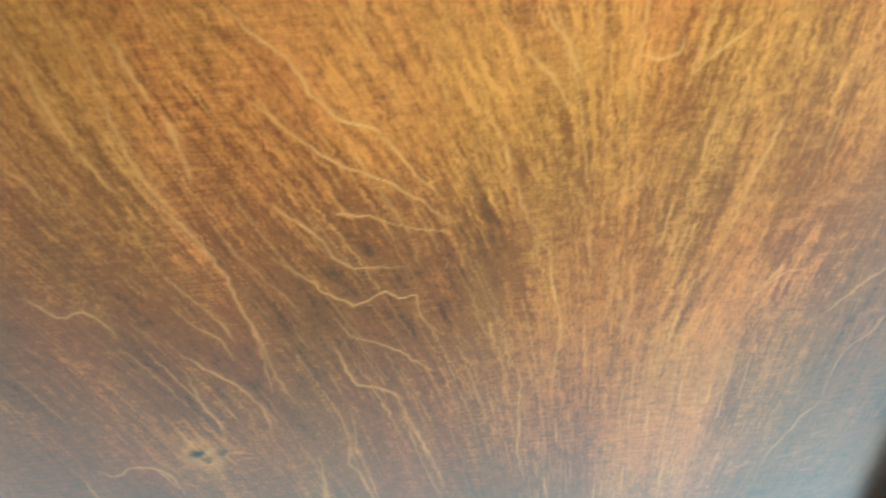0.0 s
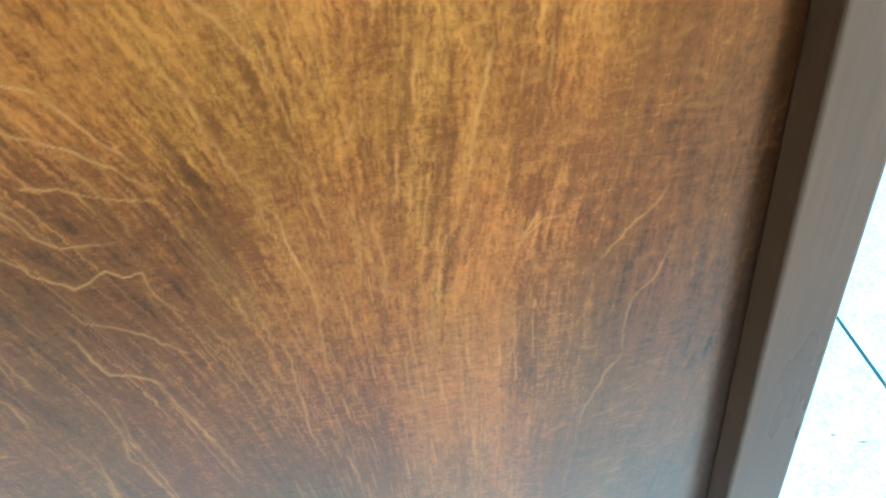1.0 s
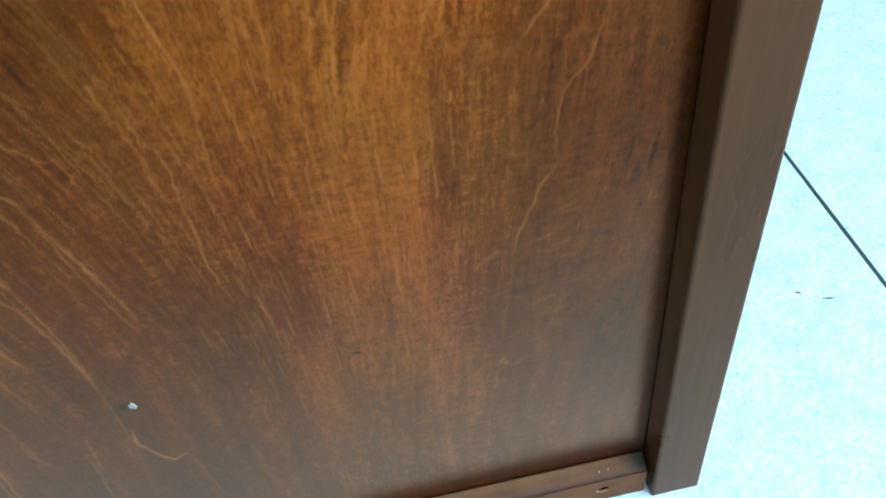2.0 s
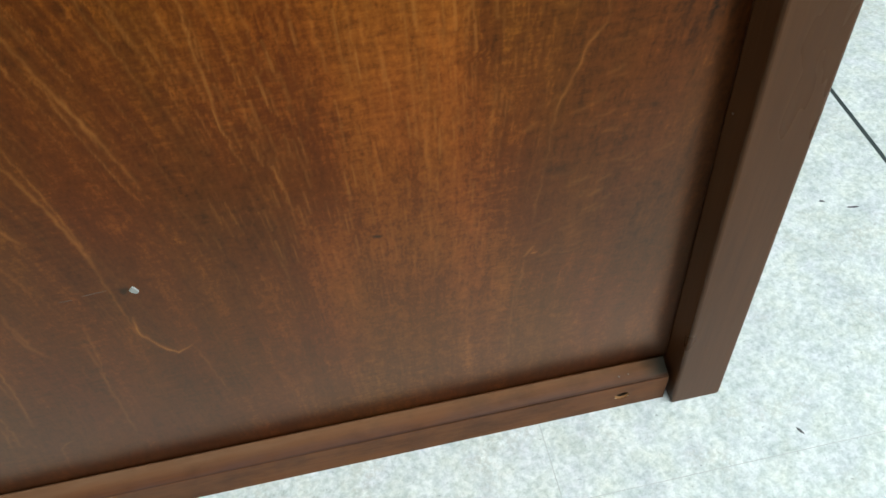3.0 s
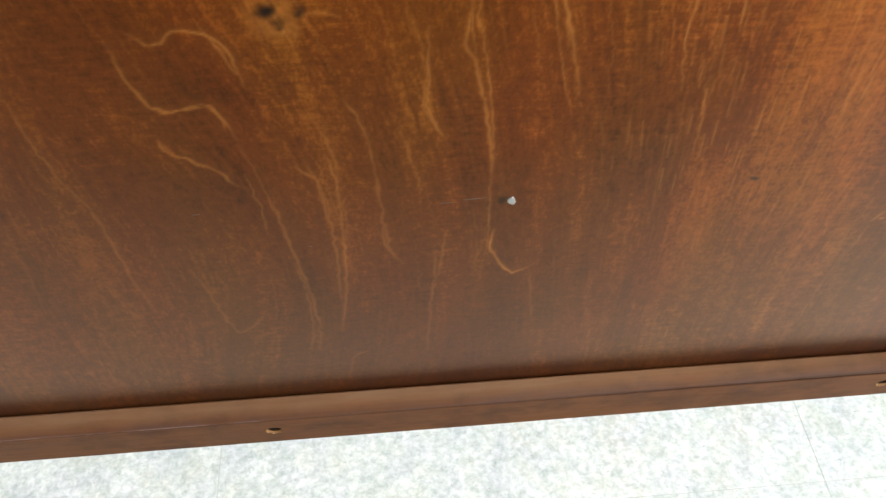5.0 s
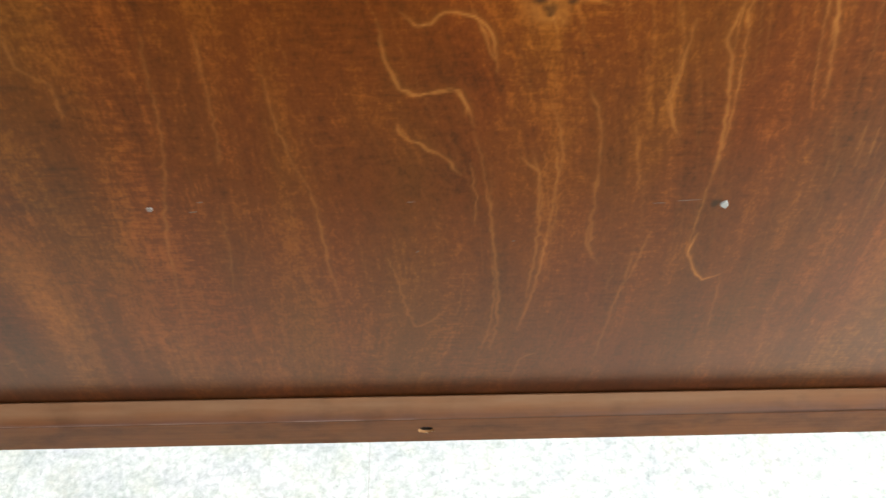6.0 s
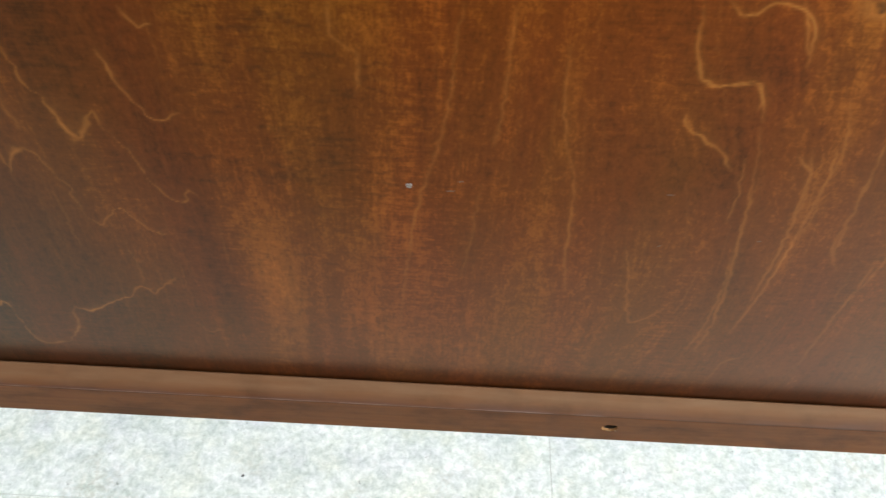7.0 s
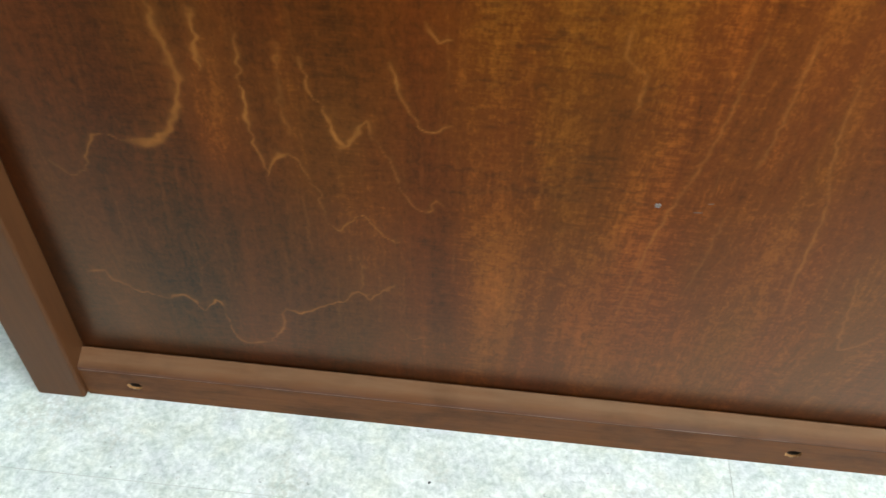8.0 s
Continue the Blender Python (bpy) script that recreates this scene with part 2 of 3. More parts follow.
def vein(strength, wide, *mm):
    """A pale grain line through places on the panel: x and height, in millimetres from the middle of the plan and the floor."""
    VEINS.append((strength, wide, np.array(mm, float).reshape(-1, 2) / 1000))


def knot(x, z, rx, rz, strength=1.0):
    KNOTS.append((x / 1000, z / 1000, rx / 1000, rz / 1000, strength))


vein(0.9, 0.8, -35.0, 422.0, -32.0, 418.0, -29.0, 414.0, -21.0, 406.0, -17.0, 397.0, -10.0, 387.0, -2.0, 384.0, 4.0, 377.0, 10.0, 367.0, 17.0, 358.0)
vein(0.9, 0.8, -33.0, 395.0, -29.0, 390.0, -23.0, 383.0, -17.0, 377.0, -11.0, 371.0, -4.0, 368.0, 4.0, 363.0, 14.0, 354.0, 20.0, 347.0)
vein(0.8, 0.7, -15.0, 355.0, -13.0, 354.0, -5.0, 352.0, 0.0, 349.0, 10.0, 346.0, 19.0, 344.0)
vein(0.8, 0.8, -34.0, 361.0, -29.0, 354.0, -22.0, 347.0, -18.0, 337.0, -12.0, 332.0, -2.0, 331.0, 4.0, 331.0)
vein(0.85, 0.7, -37.0, 339.0, -28.0, 329.0, -20.0, 320.0, -14.0, 316.0, -9.0, 317.0, -3.0, 321.0, 1.0, 317.0, 7.0, 318.0, 8.0, 308.0, 15.0, 297.0)
vein(0.8, 0.7, -21.0, 310.0, -16.0, 301.0, -9.0, 297.0, -1.0, 292.0, 4.0, 286.0, 12.0, 279.0)
vein(0.85, 0.8, -23.0, 299.0, -20.0, 284.0, -17.0, 276.0, -5.0, 270.0, -1.0, 259.0, 3.0, 242.0, 8.0, 226.0, 12.0, 205.0)
vein(0.5, 0.7, -26.0, 263.0, -24.0, 246.0, -22.0, 220.0)
vein(0.6, 1, -72.0, 334.0, -66.0, 325.0, -59.0, 313.0, -56.0, 303.0)
vein(0.6, 0.8, -73.0, 322.0, -68.0, 313.0, -61.0, 305.0, -58.0, 294.0)
vein(0.7, 1, -75.0, 299.0, -68.0, 290.0, -59.0, 279.0, -53.0, 266.0, -52.0, 250.0)
vein(0.6, 0.9, -76.0, 288.0, -74.0, 272.0, -71.0, 261.0, -70.0, 253.0)
vein(0.6, 1, -117.0, 331.0, -110.0, 321.0, -101.0, 323.0, -94.0, 312.0)
vein(0.6, 1, -105.0, 379.0, -101.0, 375.0, -97.0, 365.0)
vein(0.6, 1.3, -75.0, 423.0, -73.0, 412.0, -72.0, 398.0, -71.0, 387.0, -70.0, 377.0, -67.0, 368.0, -63.0, 357.0, -57.0, 345.0, -53.0, 333.0, -51.0, 319.0, -48.0, 306.0, -45.0, 283.0, -41.0, 268.0)
vein(0.5, 1.1, -89.0, 421.0, -88.0, 410.0, -87.0, 398.0, -84.0, 385.0, -80.0, 374.0, -77.0, 368.0)
vein(0.5, 1.5, -65.0, 416.0, -62.0, 405.0, -60.0, 397.0)
vein(0.7, 1.5, -57.0, 392.0, -55.0, 379.0, -55.0, 370.0)
vein(0.5, 0.8, -52.0, 329.0, -50.0, 314.0, -48.0, 298.0, -48.0, 275.0)
vein(0.4, 0.8, -53.0, 357.0, -48.0, 342.0, -36.0, 323.0, -31.0, 312.0)
vein(0.6, 0.9, 30.0, 388.0, 36.0, 377.0, 38.0, 365.0, 42.0, 352.0, 50.0, 335.0)
vein(0.6, 0.9, 42.0, 403.0, 49.0, 396.0, 55.0, 384.0)
vein(0.6, 1, 47.0, 415.0, 54.0, 404.0, 57.0, 395.0)
vein(0.6, 0.9, 90.0, 348.0, 89.0, 337.0, 87.0, 329.0)
vein(0.6, 0.9, 112.0, 348.0, 111.0, 339.0, 110.0, 332.0)
vein(0.5, 0.9, 126.0, 306.0, 134.0, 314.0, 143.0, 315.0)
vein(0.6, 1, 105.0, 408.0, 100.0, 403.0, 92.0, 396.0, 88.0, 391.0)
vein(0.6, 1.2, 73.0, 400.0, 80.0, 398.0, 84.0, 400.0, 85.0, 404.0)
vein(0.5, 1.2, 120.0, 380.0, 117.0, 367.0, 114.0, 356.0, 112.0, 343.0)
vein(0.5, 1.2, 99.0, 380.0, 97.0, 369.0, 96.0, 361.0)
vein(0.4, 1, 73.0, 325.0, 78.0, 304.0, 80.0, 288.0)
vein(0.4, 1, 58.0, 359.0, 63.0, 344.0, 66.0, 321.0)
vein(0.5, 1.4, 73.0, 354.0, 77.0, 356.0, 79.0, 361.0)
vein(0.8, 0.7, 49.0, 337.0, 52.0, 330.0, 53.0, 318.0, 56.0, 304.0, 57.0, 291.0, 56.0, 278.0, 56.0, 265.0)
vein(0.8, 0.6, 42.0, 278.0, 43.0, 267.0, 43.0, 253.0, 43.0, 237.0, 43.0, 223.0, 46.0, 205.0)
vein(0.45, 0.6, 6.0, 316.0, 8.0, 308.0, 13.0, 296.0, 17.0, 284.0, 19.0, 271.0, 24.0, 251.0, 27.0, 234.0)
vein(0.6, 0.6, -3.0, 258.0, -0.0, 249.0, 1.0, 239.0, 4.0, 224.0, 9.0, 201.0)
vein(0.6, 0.7, -21.0, 259.0, -21.0, 243.0, -22.0, 238.0, -19.0, 225.0, -17.0, 207.0, -15.0, 188.0, -15.0, 164.0, -15.0, 140.0, -15.0, 125.0)
vein(0.45, 0.6, 26.0, 318.0, 28.0, 303.0, 32.0, 293.0)
vein(0.6, 0.6, 35.0, 303.0, 38.0, 289.0, 39.0, 276.0)
vein(0.5, 0.5, 63.0, 323.0, 66.0, 312.0)
vein(0.5, 0.6, 86.0, 284.0, 86.0, 269.0, 87.0, 255.0, 87.0, 245.0)
vein(0.5, 0.6, 79.0, 331.0, 80.0, 318.0, 81.0, 302.0, 78.0, 283.0)
vein(0.45, 0.5, 71.0, 332.0, 73.0, 318.0, 73.0, 300.0)
vein(0.45, 0.5, 57.0, 213.0, 56.0, 189.0, 58.0, 160.0)
vein(0.6, 1, 175.0, 320.0, 171.0, 313.0, 164.0, 306.0, 158.0, 298.0, 154.0, 293.0)
vein(0.4, 0.7, 180.0, 301.0, 175.0, 281.0, 167.0, 271.0, 165.0, 260.0, 165.0, 239.0)
vein(0.55, 1, 165.0, 239.0, 160.0, 233.0, 156.0, 221.0, 152.0, 212.0, 149.0, 197.0)
vein(0.3, 0.7, 149.0, 197.0, 148.0, 184.0, 146.0, 168.0, 144.0, 151.0)
vein(0.6, 0.9, 132.0, 317.0, 128.0, 310.0, 125.0, 303.0)
vein(0.8, 0.7, 144.0, 132.0, 146.0, 132.0)
vein(0.46, 0.8, 141.0, 128.0, 138.0, 95.0)
vein(0.4, 0.8, 126.0, 272.0, 122.0, 250.0, 121.0, 238.0)
vein(0.4, 0.8, 130.0, 223.0, 127.0, 197.0)
vein(0.4, 0.6, 106.0, 257.0, 108.0, 232.0, 106.0, 198.0, 104.0, 158.0)
vein(0.4, 0.6, 102.0, 278.0, 103.0, 253.0, 103.0, 222.0, 102.0, 186.0)
vein(0.8, 1, -123.0, 238.0, -119.0, 234.0, -114.0, 234.0, -110.0, 238.0, -102.0, 237.0, -98.0, 233.0, -95.0, 227.0, -94.0, 217.0)
vein(0.8, 0.9, -124.0, 210.0, -119.0, 208.0, -112.0, 209.0, -106.0, 210.0, -103.0, 204.0, -103.0, 200.0)
vein(0.69, 0.8, -124.0, 195.0, -122.0, 190.0, -114.0, 184.0, -109.0, 181.0, -104.0, 173.0)
vein(0.57, 0.8, -64.0, 210.0, -61.0, 203.0, -57.0, 188.0, -56.0, 173.0, -55.0, 159.0, -53.0, 134.0, -49.0, 123.0)
vein(0.69, 1, -36.0, 235.0, -37.0, 219.0, -37.0, 205.0, -35.0, 196.0, -31.0, 190.0)
vein(0.8, 1, -23.0, 248.0, -25.0, 228.0, -22.0, 220.0, -19.0, 205.0, -16.0, 186.0, -15.0, 165.0)
vein(0.69, 0.9, -72.0, 185.0, -70.0, 172.0, -70.0, 152.0, -71.0, 124.0, -73.0, 102.0, -77.0, 79.0)
vein(0.69, 1.2, -83.0, 181.0, -77.0, 174.0, -76.0, 165.0, -74.0, 147.0)
vein(0.57, 0.9, -93.0, 170.0, -92.0, 146.0, -89.0, 126.0, -87.0, 108.0, -86.0, 81.0, -88.0, 64.0)
vein(1.3, 0.9, -13.0, 141.0, -14.0, 130.0, -9.0, 119.0, -4.0, 112.0, 3.0, 116.0)
vein(0.4, 0.6, 3.0, 116.0, 5.0, 97.0, 7.0, 76.0)
vein(0.46, 0.6, -31.0, 143.0, -34.0, 118.0, -39.0, 89.0)
vein(0.46, 0.7, -46.0, 196.0, -43.0, 179.0, -40.0, 165.0)
vein(0.6, 1, 3.0, 247.0, 4.0, 238.0, 7.0, 225.0)
vein(0.46, 0.7, -101.0, 179.0, -98.0, 162.0, -98.0, 147.0)
vein(0.46, 0.6, -119.0, 83.0, -113.0, 88.0)
vein(0.57, 1, -73.0, 241.0, -68.0, 242.0, -62.0, 240.0)
vein(0.46, 0.7, 139.0, 119.0, 136.0, 90.0, 135.0, 58.0)
vein(0.69, 0.9, 141.0, 131.0, 145.0, 136.0)
vein(0.39, 1, -199.0, 233.0, -201.0, 217.0, -201.0, 204.0, -203.0, 187.0, -209.0, 159.0, -213.0, 140.0, -216.0, 107.0, -220.0, 60.0)
vein(0.39, 1, -183.0, 232.0, -184.0, 218.0, -184.0, 200.0, -186.0, 179.0)
vein(0.47, 0.9, -166.0, 220.0, -165.0, 201.0, -162.0, 182.0, -157.0, 165.0, -155.0, 147.0, -154.0, 122.0, -151.0, 102.0)
vein(0.31, 0.8, -189.0, 160.0, -191.0, 132.0, -194.0, 108.0)
vein(0.46, 1.2, -239.0, 232.0, -239.0, 220.0, -231.0, 213.0, -232.0, 199.0)
vein(0.86, 1, -130.0, 235.0, -128.0, 221.0, -124.0, 211.0, -117.0, 208.0, -108.0, 211.0, -105.0, 210.0, -103.0, 204.0, -100.0, 195.0)
vein(0.86, 1, -125.0, 197.0, -124.0, 191.0, -117.0, 187.0, -109.0, 181.0, -105.0, 174.0)
vein(0.57, 1, -102.0, 239.0, -98.0, 229.0, -94.0, 219.0)
vein(0.57, 0.7, -132.0, 131.0, -128.0, 116.0, -124.0, 93.0, -121.0, 83.0, -115.0, 86.0, -109.0, 94.0)
vein(0.57, 0.9, -80.0, 184.0, -77.0, 175.0, -74.0, 158.0, -74.0, 142.0, -74.0, 124.0, -75.0, 102.0)
vein(0.46, 0.8, -76.0, 206.0, -71.0, 191.0, -69.0, 180.0, -70.0, 166.0, -68.0, 150.0, -72.0, 127.0)
vein(0.57, 0.9, -57.0, 176.0, -55.0, 159.0, -55.0, 140.0, -52.0, 128.0)
vein(0.4, 0.8, -35.0, 134.0, -36.0, 113.0, -38.0, 89.0, -40.0, 54.0)
vein(0.46, 0.8, -39.0, 231.0, -38.0, 215.0, -38.0, 203.0, -30.0, 186.0)
vein(0.46, 0.8, -91.0, 133.0, -88.0, 104.0, -89.0, 83.0, -92.0, 64.0)
vein(0.46, 0.8, -67.0, 61.0, -73.0, 57.0, -78.0, 35.0)
vein(0.46, 0.8, -100.0, 193.0, -95.0, 170.0, -91.0, 144.0, -89.0, 117.0)
vein(0.92, 2.6, -390.0, 225.0, -389.0, 214.0, -387.0, 204.0, -386.0, 194.0, -389.0, 182.0, -394.0, 172.0, -402.0, 166.0, -412.0, 166.0)
vein(0.8, 0.9, -412.0, 166.0, -418.0, 168.0, -423.0, 167.0, -427.0, 161.0, -431.0, 149.0)
vein(0.45, 0.9, -431.0, 149.0, -439.0, 146.0, -445.0, 152.0)
vein(0.8, 2, -376.0, 223.0, -377.0, 211.0, -377.0, 201.0)
vein(0.92, 1, -363.0, 216.0, -364.0, 199.0, -364.0, 183.0, -362.0, 167.0, -359.0, 156.0)
vein(0.92, 1.5, -360.0, 154.0, -356.0, 163.0, -351.0, 167.0)
vein(0.52, 0.7, -351.0, 167.0, -347.0, 163.0, -342.0, 151.0, -339.0, 133.0)
vein(0.9, 0.6, -339.0, 133.0, -334.0, 128.0, -325.0, 138.0, -320.0, 132.0, -314.0, 126.0, -310.0, 125.0)
vein(0.69, 0.8, -343.0, 209.0, -341.0, 197.0, -337.0, 190.0)
vein(0.98, 2.2, -337.0, 190.0, -334.0, 180.0, -331.0, 173.0)
vein(0.8, 1.2, -331.0, 173.0, -327.0, 175.0, -323.0, 184.0, -321.0, 185.0, -319.0, 177.0)
vein(0.57, 0.6, -319.0, 177.0, -313.0, 168.0, -310.0, 156.0, -305.0, 146.0, -299.0, 143.0, -296.0, 149.0, -293.0, 147.0)
vein(0.8, 0.8, -313.0, 210.0, -310.0, 200.0, -306.0, 190.0, -300.0, 182.0, -297.0, 183.0, -292.0, 186.0)
vein(0.69, 0.9, -302.0, 226.0, -298.0, 220.0, -293.0, 220.0)
vein(0.68, 0.8, -448.0, 86.0, -441.0, 88.0, -438.0, 82.0, -426.0, 75.0, -415.0, 73.0)
vein(0.98, 0.9, -415.0, 73.0, -406.0, 77.0, -401.0, 66.0, -393.0, 75.0, -390.0, 69.0)
vein(0.75, 0.7, -390.0, 69.0, -389.0, 50.0, -384.0, 43.0, -371.0, 47.0, -365.0, 58.0, -362.0, 74.0)
vein(0.9, 0.7, -362.0, 74.0, -354.0, 71.0, -341.0, 80.0, -334.0, 83.0, -329.0, 91.0, -323.0, 87.0, -312.0, 97.0)
vein(0.45, 0.7, -310.0, 67.0, -305.0, 60.0, -298.0, 61.0)
vein(0.45, 0.9, -327.0, 93.0, -326.0, 107.0, -328.0, 119.0)
vein(0.4, 1.5, -350.0, 214.0, -351.0, 189.0, -349.0, 176.0)


def patch(x, z, rx, rz, amount):
    """A paler or darker stretch of the veneer; some put uneven light into its tone."""
    PATCHES.append((x / 1000, z / 1000, rx / 1000, rz / 1000, amount))


patch(108, 240, 22, 190, 0.8)
patch(186, 190, 42, 190, -0.6)
# darker leaf, deepened for the light that weakens towards the left
patch(-400, 160, 85, 190, -0.75)
patch(-268, 95, 11, 55, 0.6)
patch(-240, 220, 40, 60, 0.2)
patch(-50, 420, 90, 60, 0.9)
patch(-78, 244, 16, 14, 0.9)
patch(-112, 172, 14, 20, -0.8)
patch(-100, 215, 22, 10, -0.6)
# brightness high on the panel, painted into the veneer tone
patch(60, 400, 60, 45, 0.9)
# dimmer stretch beside it, painted shade as well
patch(-130, 300, 50, 60, -0.3)
patch(-20, 300, 40, 50, -0.45)
patch(60, 300, 40, 60, 0.4)
patch(20, 330, 26, 26, -0.5)
patch(90, 190, 14, 80, 0.5)
patch(40, 170, 14, 30, -0.6)
# lower left toned down in place of weaker light there
patch(-385, 85, 110, 65, -0.35)
patch(-345, 190, 12, 30, -0.4)
patch(-374, 188, 11, 45, 1.2)
patch(-320, 140, 18, 30, 0.3)
# low middle darkened in the same way, for missing light
patch(-40, 85, 62, 60, -0.45)
knot(-82.5, 243.5, 2.3, 3.2)
knot(-79.5, 239.0, 2.0, 1.8, 0.7)
knot(-73.8, 242.2, 1.8, 2.0, 0.8)
knot(84.0, 160.0, 1.7, 1.2, 0.9)
knot(-10.2, 156.8, 1.3, 1.8, 0.8)
knot(151.0, 178.0, 5.0, 3.0, 0.25)
knot(-262.0, 160.0, 14.0, 2.2, 0.35)
knot(-249.0, 158.0, 9.0, 1.6, 0.3)
knot(-228.0, 128.0, 4.0, 4.0, 0.25)

flecks = random.Random(21)
for _ in range(46):
    knot(flecks.uniform(-285, -215), flecks.gauss(178, 38), flecks.uniform(2.0, 6.5), flecks.uniform(0.35, 0.7), flecks.uniform(0.12, 0.34))
for _ in range(60):
    knot(flecks.gauss(172, 26), flecks.gauss(165, 70), flecks.uniform(1.0, 3.0), flecks.uniform(0.5, 1.0), flecks.uniform(0.08, 0.28))

for _ in range(110):
    knot(flecks.gauss(-258, 18), flecks.uniform(110, 290), flecks.uniform(2.5, 8.0), flecks.uniform(0.5, 1.1), flecks.uniform(0.10, 0.34))
for _ in range(12):
    knot(flecks.gauss(-250, 14), flecks.gauss(168, 5), flecks.uniform(4.0, 9.0), flecks.uniform(0.6, 1.3), flecks.uniform(0.18, 0.4))

ripple = random.Random(33)
for _ in range(110):
    x, z, s = ripple.gauss(140, 34), ripple.gauss(345, 55), ripple.choice((-1, 1, 1))
    long, rise = ripple.uniform(2, 7), ripple.uniform(-1, 5)
    vein(ripple.uniform(0.06, 0.17), ripple.uniform(1.4, 3.0), x, z, x + s * long * 0.5, z + rise * 0.3 + ripple.uniform(-1, 1), x + s * long, z + rise)
for _ in range(46):
    x, z = ripple.gauss(160, 13), ripple.gauss(165, 36)
    long, rise = ripple.uniform(3, 8), ripple.uniform(0, 4)
    vein(ripple.uniform(0.10, 0.26), ripple.uniform(1.2, 2.4), x, z, x + long * 0.5, z + rise * 0.3 + ripple.uniform(-1, 1), x + long, z + rise)
for _ in range(60):
    x, z = ripple.uniform(-90, 110), ripple.gauss(330, 60)
    long = ripple.uniform(6, 18)
    lean = -0.5 + (x + 90) / 200 * 0.5
    vein(ripple.uniform(0.12, 0.35), ripple.uniform(0.5, 1.2), x, z, x + lean * long * 0.5 + ripple.uniform(-0.8, 0.8), z + long * 0.5, x + lean * long, z + long)

FINE_TOP, BOTTOM = 0.436, 0.003
NX, NZ = 1300, 620
PX0, PX1 = -0.4705, 0.2225
gx = np.linspace(PX0, PX1, NX)
gz = np.linspace(BOTTOM, FINE_TOP, NZ)
STEP_X, STEP_Z = gx[1] - gx[0], gz[1] - gz[0]


def smooth_line(p, n=6):
    """A slightly rounded line through the points p."""
    if len(p) < 3:
        return np.array([p[0] + (p[-1] - p[0]) * k / n for k in range(n + 1)])
    q = np.vstack([2 * p[0] - p[1], p, 2 * p[-1] - p[-2]])
    out = []
    for a, b, c, d in zip(q, q[1:], q[2:], q[3:]):
        for k in range(n):
            t = k / n
            round_ = 0.5 * (2 * b + (c - a) * t + (2 * a - 5 * b + 4 * c - d) * t * t + (3 * b - a - 3 * c + d) * t ** 3)
            out.append(0.5 * round_ + 0.5 * (b + (c - b) * t))
    return np.array(out + [p[-1]])


def soft_noise(rng, cells_x, cells_z):
    """Smooth noise of mean 0 over the whole panel, with that many cells across and up."""
    c = rng.standard_normal((cells_z + 3, cells_x + 3))
    u, w = np.linspace(0, cells_x, NX), np.linspace(0, cells_z, NZ)
    i, j = u.astype(int), w.astype(int)
    fu, fw = u - i, w - j
    fu, fw = fu * fu * (3 - 2 * fu), fw * fw * (3 - 2 * fw)
    top = c[j][:, i] * (1 - fu) + c[j][:, i + 1] * fu
    low = c[j + 1][:, i] * (1 - fu) + c[j + 1][:, i + 1] * fu
    return top * (1 - fw[:, None]) + low * fw[:, None]


